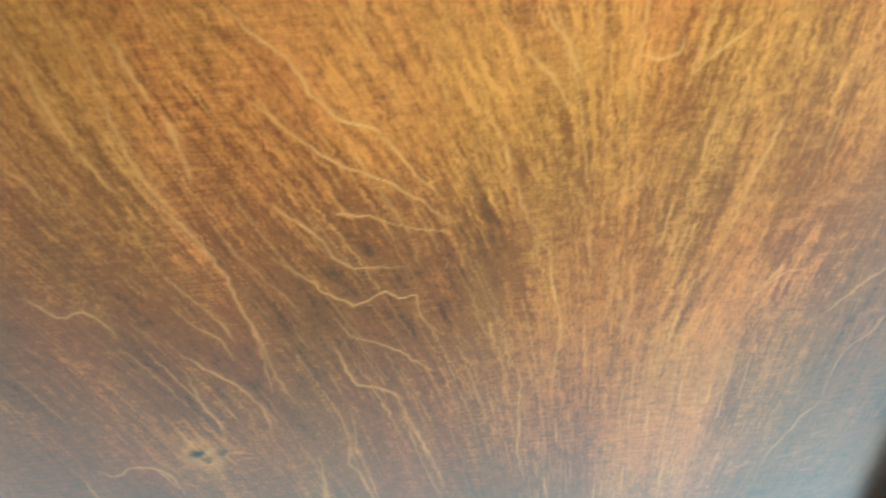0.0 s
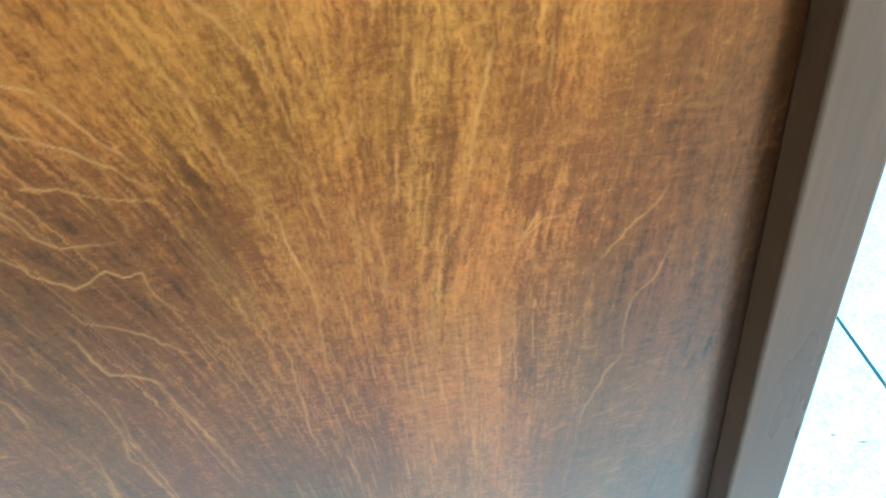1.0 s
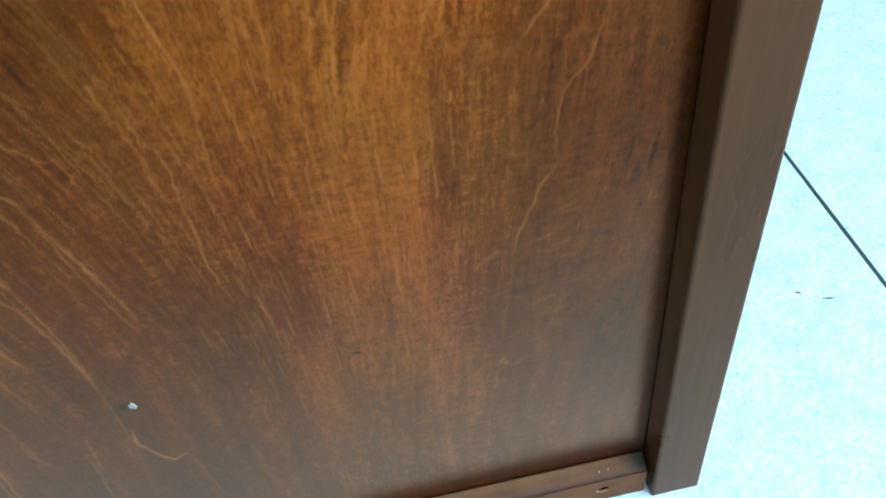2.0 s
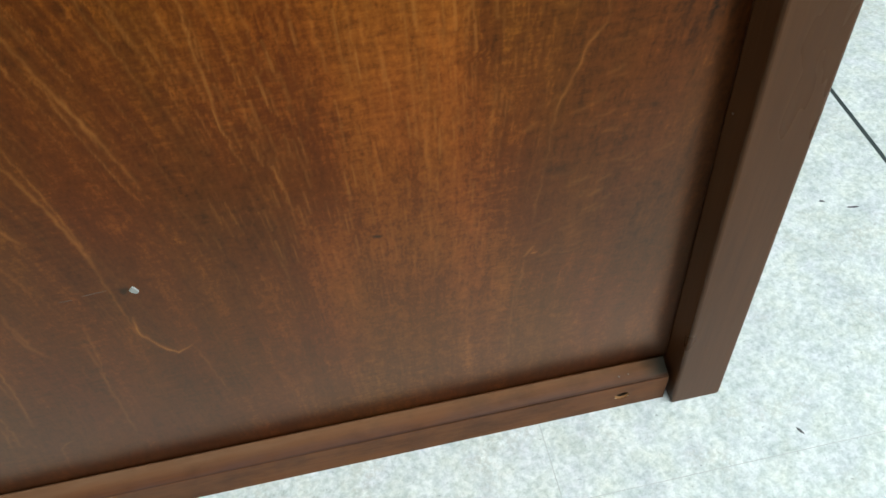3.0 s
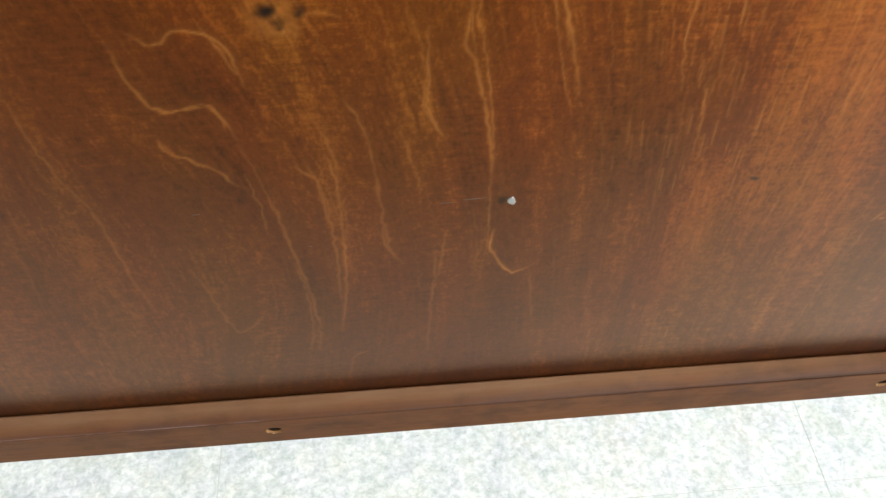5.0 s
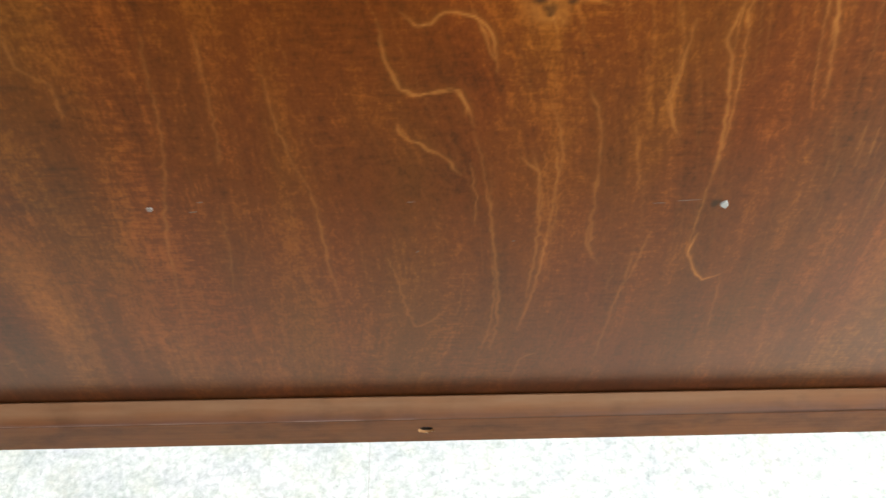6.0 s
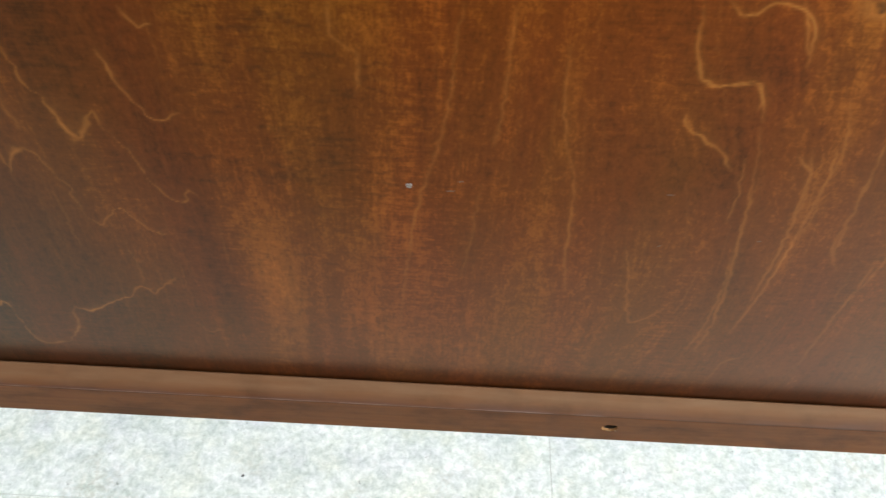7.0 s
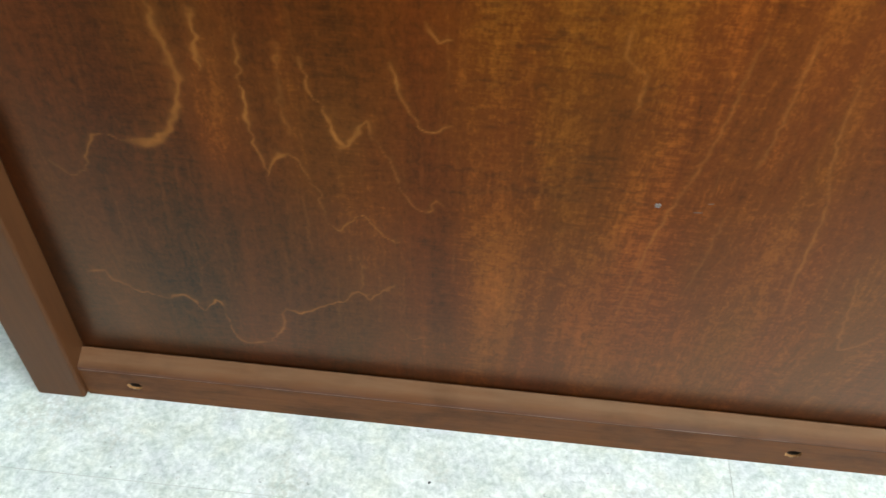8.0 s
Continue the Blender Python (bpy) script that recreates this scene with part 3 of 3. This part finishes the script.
def grain_fields():
    rng = np.random.default_rng(7)
    lines = np.zeros((NZ, NX))
    wob_x, wob_z = soft_noise(rng, 240, 150) * 0.00034, soft_noise(rng, 240, 150) * 0.00034
    ragged = 1 + 0.9 / (1 + np.exp((gx[None, :] + 0.292) / 0.006))
    wob_x, wob_z = wob_x * ragged, wob_z * ragged
    swell = 1 + 0.45 * (ragged - 1) / 0.9 * np.clip(soft_noise(rng, 120, 80), -1.2, 1.8)
    fade = 0.80 + 0.22 * np.clip(soft_noise(rng, 90, 60), -1, 1)
    flow_at, flow = [], []
    for strength, wide, p in VEINS:
        p = smooth_line(p)
        count = len(p) - 1
        for k, (a, b) in enumerate(zip(p, p[1:])):
            d = b - a
            if abs(d[1]) > 0.55 * abs(d[0]) and abs(d[1]) > 1e-5:
                flow_at.append((a + b) / 2)
                flow.append(d[0] / d[1])
            w = 0.00050 * wide
            lo, hi = np.minimum(a, b) - 8 * w, np.maximum(a, b) + 8 * w
            i0, i1 = np.searchsorted(gx, (lo[0], hi[0]))
            j0, j1 = np.searchsorted(gz, (lo[1], hi[1]))
            if i1 <= i0 or j1 <= j0:
                continue
            x = gx[None, i0:i1] + wob_x[j0:j1, i0:i1]
            z = gz[j0:j1, None] + wob_z[j0:j1, i0:i1]
            t = np.clip(((x - a[0]) * d[0] + (z - a[1]) * d[1]) / (d @ d + 1e-12), 0, 1)
            off = np.hypot(x - a[0] - t * d[0], z - a[1] - t * d[1])
            end = min(1.0, 0.35 + 4 * min(k + 0.5, count - k - 0.5) / count)
            above = (z - a[1]) * d[0] - (x - a[0]) * d[1]
            above = above * (1 if d[0] > 0 else -1) > 0
            w = w * swell[j0:j1, i0:i1]
            glow = strength * end * (np.exp(-(off / w) ** 2) + np.where(above, 0.30, 0.10) * np.exp(-off / (3.0 * w)))
            lines[j0:j1, i0:i1] = np.maximum(lines[j0:j1, i0:i1], glow)
    lines *= fade * (0.84 + 0.2 / (1 + np.exp(-(gz[:, None] - 0.26) / 0.02)))

    flow_at, flow = np.array(flow_at), np.array(flow)
    cx, cz = np.linspace(PX0, PX1, 100), np.linspace(BOTTOM, FINE_TOP, 64)
    mx, mz = np.meshgrid(cx, cz)
    total, weight = np.zeros_like(mx), np.full_like(mx, 1.6)
    for (x, z), s in zip(flow_at, flow):
        g = np.exp(-((mx - x) ** 2 / 0.026 ** 2 + (mz - z) ** 2 / 0.04 ** 2))
        total += g * np.clip(s, -0.8, 0.8) * (1.0 if -0.14 < x < 0.12 else 0.25)
        weight += g
    lean = total / weight
    ui, uj = np.linspace(0, 98.999, NX), np.linspace(0, 62.999, NZ)
    i, j = ui.astype(int), uj.astype(int)
    fu, fw = ui - i, (uj - j)[:, None]
    lean = (lean[j][:, i] * (1 - fu) + lean[j][:, i + 1] * fu) * (1 - fw) + (lean[j + 1][:, i] * (1 - fu) + lean[j + 1][:, i + 1] * fu) * fw

    def drawn_out(noise_grid, steps):
        """The noise drawn out along the flow, some steps up and down."""
        total = noise_grid.copy()
        for way in (1, -1):
            x = np.tile(np.arange(NX, dtype=float), (NZ, 1))
            z = np.tile(np.arange(NZ)[:, None], (1, NX))
            for _ in range(steps):
                zi, xi = np.clip(z, 0, NZ - 1), np.clip(x.round().astype(int), 0, NX - 1)
                s = lean[zi, xi]
                x = x + way * s * STEP_Z / STEP_X
                z = z + way
                low = np.clip(np.floor(x).astype(int), 0, NX - 2)
                part_of = np.clip(x - low, 0, 1)
                row = np.clip(z, 0, NZ - 1)
                total += noise_grid[row, low] * (1 - part_of) + noise_grid[row, low + 1] * part_of
        total -= total.mean()
        return 0.5 + 0.2 * total / total.std()

    fibre = drawn_out(rng.standard_normal((NZ, NX)) + 0.7 * soft_noise(rng, 480, 200), 15)
    crinkle = np.clip(np.arange(NX)[None, :] + np.round(soft_noise(rng, 230, 170) * 0.00035 / STEP_X).astype(int), 0, NX - 1)
    fibre = 0.5 + 0.8 * (fibre - 0.5) + 0.7 * (drawn_out(rng.standard_normal((NZ, NX)), 4) - 0.5)
    fibre = np.take_along_axis(fibre, crinkle, 1)
    reach = 1 / (1 + np.exp(-(gx[None, :] + 0.11) / 0.02)) / (1 + np.exp(-(gz[:, None] - 0.225) / 0.03))
    fibre = 0.5 + (fibre - 0.5) * (0.34 + 0.48 * reach) * (0.8 + 0.35 * np.clip(soft_noise(rng, 40, 24), -1.5, 1.5))
    band = drawn_out(soft_noise(rng, 130, 40) + 0.8 * soft_noise(rng, 45, 12), 40)

    for x, z, rx, rz, amount in PATCHES:
        band += amount * np.exp(-((gx[None, :] - x) / rx) ** 2 - ((gz[:, None] - z) / rz) ** 2)
    # the joint between two veneer leaves, paler past it
    band += 0.24 * np.tanh((gx[None, :] + 0.286) / 0.0012) * (gz[:, None] < 0.30) * np.exp(-np.clip(gx[None, :] + 0.286, 0, 1) / 0.05)
    # thin stray hairs of pale grain along the flow
    seeds = (rng.random((NZ, NX)) < 0.0016) * rng.uniform(0.4, 1.0, (NZ, NX))
    hair = drawn_out(seeds, 22) - 0.5
    hair = np.take_along_axis(np.clip(hair - 0.12, 0, 1.2), crinkle, 1)
    lines = np.maximum(lines, 0.56 * hair * (0.22 + 0.78 * reach) / (1 + np.exp((gx[None, :] - 0.148) / 0.010)))
    # dense short strokes where the grain fans out
    seeds = (rng.random((NZ, NX)) < 0.006) * rng.uniform(0.3, 1.0, (NZ, NX))
    stroke = np.clip(drawn_out(seeds, 8) - 0.58, 0, 1.0)
    fan = np.exp(-((gx[None, :] - 0.080) / 0.062) ** 4 - ((gz[:, None] - 0.225) / 0.105) ** 4)
    lines = np.maximum(lines, 0.62 * stroke * fan)
    knots = np.zeros((NZ, NX))
    for x, z, rx, rz, strength in KNOTS:
        r = np.hypot((gx[None, :] + wob_x * 2.5 - x) / rx, (gz[:, None] + wob_z * 2.5 - z) / rz)
        knots = np.maximum(knots, strength * np.exp(-r ** 3))
        if strength > 0.6:
            lines += 0.16 * np.exp(-((r - 2.0) / 1.2) ** 2) * (rx > 0.0019) * (0.5 + fade)
    return fibre, band, lines, knots


def back_panel():
    fields = grain_fields()
    rows = np.concatenate([gz, np.linspace(FINE_TOP, HIGH, 8)[1:]])
    n = len(rows)
    u = np.linspace(0, 1, NX)
    left, right = IN_L + LEAN_L * rows + 0.0002, IN_R - LEAN_R * rows - 0.0002
    co = np.zeros((n, NX, 3))
    co[:, :, 0] = left[:, None] * (1 - u) + right[:, None] * u
    co[:, :, 2] = rows[:, None]
    at = np.arange(n * NX).reshape(n, NX)
    quads = np.stack([at[:-1, :-1], at[:-1, 1:], at[1:, 1:], at[1:, :-1]], -1).reshape(-1, 4)
    rim = np.concatenate([at[0, :-1], at[:-1, -1], at[-1, :0:-1], at[:0:-1, 0]])
    behind = co.reshape(-1, 3)[rim] + (0, 0.006, 0)
    b = n * NX + np.arange(len(rim))
    skirt = np.stack([rim, b, np.roll(b, -1), np.roll(rim, -1)], -1)
    k = [0, NX - 1, NX - 1 + n - 1, 2 * (NX - 1) + n - 1]
    quads = np.concatenate([quads, skirt, [[b[k[0]], b[k[3]], b[k[2]], b[k[1]]]]])
    verts = np.concatenate([co.reshape(-1, 3), behind])
    me = bpy.data.meshes.new("back_panel")
    me.vertices.add(len(verts))
    me.vertices.foreach_set("co", verts.ravel())
    me.loops.add(quads.size)
    me.loops.foreach_set("vertex_index", quads.ravel().astype(np.int32))
    me.polygons.add(len(quads))
    me.polygons.foreach_set("loop_start", np.arange(0, quads.size, 4, dtype=np.int32))
    me.update(calc_edges=True)
    for name, values in zip(("fibre", "band", "vein", "knot"), fields):
        # the boards lean, so each row of the panel takes the grain at its own width
        values = np.array([np.interp(x, gx, row) for x, row in zip(co[:NZ, :, 0], values)])
        full = np.concatenate([values.ravel(), np.tile(values[-1], n - NZ), np.zeros(len(rim))])
        me.attributes.new(name, "FLOAT", "POINT").data.foreach_set("value", full.astype(np.float32))
    me.materials.append(PANEL_WOOD)
    ob = new("back_panel", me)
    ob.parent = cabinet
    return tagged(ob, "glossy stained veneer back panel with pale wavy grain")


back = back_panel()


# ---- bottom rail, with three empty screw holes ----
RAIL_FRONT, RAIL_LOW, RAIL_HIGH = -0.0110, 0.0218, 0.0262


def bottom_rail():
    bm = bmesh.new()
    x0, x1 = IN_L + 0.0008, IN_R - 0.0028
    # upper edge rounded, top sloping up to the panel
    r = 0.0008
    profile = [(RAIL_FRONT, 0.0), (RAIL_FRONT, RAIL_LOW - r), (RAIL_FRONT + r * 0.3, RAIL_LOW - r * 0.3), (RAIL_FRONT + r, RAIL_LOW + 0.0003),
               (-0.0012, RAIL_HIGH), (-0.0004, RAIL_HIGH - 0.0004), (-0.0003, 0.0)]
    steps = 120
    rng = random.Random(4)
    rings = []
    for k in range(steps + 1):
        x = x0 + (x1 - x0) * k / steps
        bump = rng.uniform(-0.00012, 0.00012)
        # the top falls slightly towards one end
        drop = 0.0011 - 0.0020 * k / steps
        rings.append([bm.verts.new((x, y + (bump if 1 < i < 4 else 0), z + (bump if 1 < i < 5 else 0) + (drop if 2 < i < 6 else 0))) for i, (y, z) in enumerate(profile)])
    m = len(profile)
    for a, b in zip(rings, rings[1:]):
        for i in range(m):
            if i:
                bm.faces.new((a[i], a[(i + 1) % m], b[(i + 1) % m], b[i]))
    bm.faces.new(rings[0])
    bm.faces.new(rings[-1][::-1])
    # the front face, opened at each hole
    zt, half, n = RAIL_LOW - r, 0.006, 24

    def quad(a, b):
        bm.faces.new([bm.verts.new((x, RAIL_FRONT, z)) for x, z in ((a, 0), (b, 0), (b, zt), (a, zt))])

    last = x0
    for hx in HOLE_AT:
        quad(last, hx - half)
        last = hx + half
        outer, rim = [], []
        for k in range(n):
            t = 2 * math.pi * k / n
            c, s = math.cos(t), math.sin(t)
            reach = 1 / max(abs(c), abs(s))
            outer.append(bm.verts.new((hx + half * c * reach, RAIL_FRONT, zt / 2 + zt / 2 * s * reach)))
            rag = 1 + rng.uniform(-0.10, 0.10)
            rim.append(bm.verts.new((hx + 0.0040 * c * rag, RAIL_FRONT, 0.0115 + 0.0029 * s * rag)))
        for k in range(n):
            bm.faces.new((outer[k], outer[(k + 1) % n], rim[(k + 1) % n], rim[k]))
    quad(last, x1)
    return part("bottom_rail", bm, RAIL_WOOD, cabinet, "reddish-brown rail with a rounded, scuffed upper edge")


HOLE_AT = (-0.4425, -0.117, 0.193)
rail = bottom_rail()


def screw_hole(hx):
    """A countersunk hole: raw wood shows at the rim, shade is painted deeper in."""
    bm = bmesh.new()
    rng = random.Random(int(hx * 1e4) + 9000)
    n, rings = 24, []
    for depth, rx, rz, dx in ((0.0, 0.0043, 0.0032, 0), (0.0010, 0.0035, 0.0025, 0.0002), (0.0026, 0.0030, 0.0022, 0.0005), (0.0088, 0.0028, 0.0020, 0.0006)):
        ring = []
        for k in range(n):
            t = 2 * math.pi * k / n
            rag = 1 + rng.uniform(-0.05, 0.05)
            ring.append(bm.verts.new((hx + dx + rx * math.cos(t) * rag, RAIL_FRONT + 0.0002 + depth, 0.0115 + rz * math.sin(t) * rag)))
        rings.append(ring)
    for a, b in zip(rings, rings[1:]):
        for k in range(n):
            bm.faces.new((a[k], b[k], b[(k + 1) % n], a[(k + 1) % n]))
    bm.faces.new(rings[-1])
    for f in bm.faces:
        f.material_index = int(f.calc_center_median().y > RAIL_FRONT + 0.0012)
    ob = part("screw_hole", bm, BARE_WOOD, rail, "empty screw hole with raw tan edges")
    ob.data.materials.append(HOLE_SHADE)
    return ob


for hx in HOLE_AT:
    screw_hole(hx)
part("front_board", box(IN_L + 0.026, IN_R - 0.022, DEEP - 0.02, DEEP - 0.001, 0.002, HIGH - 0.001, 0.001), SIDE_WOOD, cabinet)
part("top_board", box(IN_L - 0.012, IN_R + 0.012, FRONT - 0.005, DEEP + 0.01, HIGH, HIGH + 0.022, 0.002), SIDE_WOOD, cabinet)


# ---- marks on the panel and the rail ----
PAINT = plain("white_paint", (0.22, 0.22, 0.20), 0.6)


def flake(name, parent, mat, x, y, z, rx, rz, seed, label="", tilt=0.0, thick=0.0005):
    """A small ragged flake standing on an upright face that looks towards -y."""
    bm = bmesh.new()
    rng = random.Random(seed)
    n = 11
    front, rear = [], []
    for k in range(n):
        t = 2 * math.pi * k / n
        f = rng.uniform(0.65, 1.1)
        px, pz = rx * f * math.cos(t), rz * f * math.sin(t)
        px, pz = px * math.cos(tilt) - pz * math.sin(tilt), px * math.sin(tilt) + pz * math.cos(tilt)
        front.append(bm.verts.new((x + px * 0.8, y - thick * rng.uniform(0.6, 1.3), z + pz * 0.8)))
        rear.append(bm.verts.new((x + px, y + 0.0002, z + pz)))
    bm.faces.new(front)
    for k in range(n):
        bm.faces.new((front[k], front[(k + 1) % n], rear[(k + 1) % n], rear[k]))
    return part(name, bm, mat, parent, label)


flake("paint_chip", back, PAINT, -0.0068, 0, 0.1568, 0.0017, 0.0026, 3, "white paint chip beside a nail hole", 0.3)
flake("paint_chip", back, plain("dull_paint", (0.15, 0.12, 0.10), 0.6), -0.2150, 0, 0.1580, 0.0013, 0.0014, 5, "small white paint chip")
SCUFF = plain("pale_scuff", (0.095, 0.052, 0.032), 0.6)
for x, z, rx, rz, tilt in ((-0.0210, 0.1590, 0.0060, 0.00022, 0.06), (-0.0310, 0.1578, 0.0030, 0.0002, 0.0), (-0.2000, 0.1563, 0.0022, 0.0003, 0.1), (-0.1965, 0.1612, 0.0016, 0.00025, 0.1),
                           (-0.1216, 0.1600, 0.0018, 0.00025, 0.0), (-0.1195, 0.1325, 0.0012, 0.0003, 0.6), (-0.0830, 0.1380, 0.0012, 0.0003, 0.2)):
    flake("scratch", back, SCUFF, x, 0, z, rx, rz, int(abs(x) * 1e5), "", tilt, 0.00015)



def speck(name, parent, mat, x, y, z, r, seed, label=""):
    bm = bmesh.new()
    bmesh.ops.create_icosphere(bm, subdivisions=1, radius=r)
    rng = random.Random(seed)
    for v in bm.verts:
        v.co = v.co * rng.uniform(0.7, 1.15) + Vector((x, y, z))
    return part(name, bm, mat, parent, label)


speck("paint_speck", rail, PAINT, 0.1915, -0.0062, 0.0236, 0.00045, 1)
speck("paint_speck", rail, PAINT, 0.1965, -0.0060, 0.0237, 0.0004, 2)
speck("nail_head", cabinet, SCUFF, IN_R - LEAN_R * 0.194 + 0.0001, -0.004, 0.194, 0.0008, 3, "small dull nail head")

# ---- things lying on the floor ----
CRUMB = plain("dark_crumb", (0.06, 0.06, 0.065), 0.8)


def crumb(x, y, rx, ry, turn, seed, label):
    bm = bmesh.new()
    rng = random.Random(seed)
    n = 9
    low, top = [], []
    for k in range(n):
        t = 2 * math.pi * k / n
        f = rng.uniform(0.6, 1.1)
        low.append(bm.verts.new((rx * f * math.cos(t), ry * f * math.sin(t), 0)))
        top.append(bm.verts.new((rx * f * 0.7 * math.cos(t), ry * f * 0.7 * math.sin(t), min(rx, ry) * rng.uniform(0.4, 0.9))))
    bm.faces.new(top)
    bm.faces.new(low[::-1])
    for k in range(n):
        bm.faces.new((low[k], low[(k + 1) % n], top[(k + 1) % n], top[k]))
    ob = tagged(part("crumb", bm, CRUMB), label, "debris", "crumbs on the floor")
    ob.matrix_world = pose(x, y, 0.0, 0, 0, turn)


crumb(-0.291, -0.040, 0.0009, 0.0008, 0, 1, "tiny dark crumb lying on the tiles")
crumb(0.277, -0.045, 0.0026, 0.0007, -60, 2, "thin dark wood splinter lying on the tiles")
crumb(0.2212, -0.0142, 0.0013, 0.0011, 20, 3, "tiny brown crumb beside the cabinet foot")
crumb(0.362, 0.095, 0.0022, 0.0008, -20, 4, "small grey scrap lying on the tiles")
crumb(0.378, 0.086, 0.0040, 0.0007, -14, 5, "thin grey scrap lying on the tiles")

# ---- unseen ceiling lamp, added as a body for the overhead light ----
lamp = tagged(new("added_ceiling_lamp"), "plain rectangular white ceiling lamp, added unseen to carry the overhead light", "lamp")
lamp.location = (0.8, -0.8, 2.5)
part("diffuser", box(-0.58, 0.58, -0.28, 0.28, -0.07, -0.06, 0.003), PAINT, lamp)
part("housing", box(-0.62, 0.62, -0.32, 0.32, -0.06, 0, 0.004), WALL, lamp)

# ---- floor tiles: columns along the cabinet, a dark seam past its end ----
def tile_mesh(wide, deep):
    bm = box(0, wide, 0, deep, -0.003, 0, 0.00015)
    me = bpy.data.meshes.new("tile")
    bm.to_mesh(me)
    bm.free()
    me.materials.append(TILE)
    return me


COLUMNS = [-0.145 - 0.588 * k for k in range(4, 0, -1)] + [-0.145, 0.149, 0.418] + [0.418 + 0.294 * k for k in range(1, 4)]
COLUMNS = [X0] + COLUMNS + [X1]
ROWS_AT = [-0.055 + 0.294 * k for k in range(-10, 9)]
ROWS_AT = [Y0] + ROWS_AT + [Y1]
shared = {}
for a, b in zip(COLUMNS, COLUMNS[1:]):
    gap_l = 0.0016 if abs(a - 0.418) < 1e-6 else 0.0002
    gap_r = 0.0016 if abs(b - 0.418) < 1e-6 else 0.0002
    for c, d in zip(ROWS_AT, ROWS_AT[1:]):
        size = (round(b - a - gap_l - gap_r, 5), round(d - c - 0.0004, 5))
        if size not in shared:
            shared[size] = tile_mesh(*size)
        ob = new("tile", shared[size])
        ob.parent = floor
        ob.location = (a + gap_l, c + 0.0002, 0)
part("seam", box(0.4165, 0.4195, Y0, Y1, -0.0030, -0.0001), SEAM, floor, "dark joint between two runs of tiles")
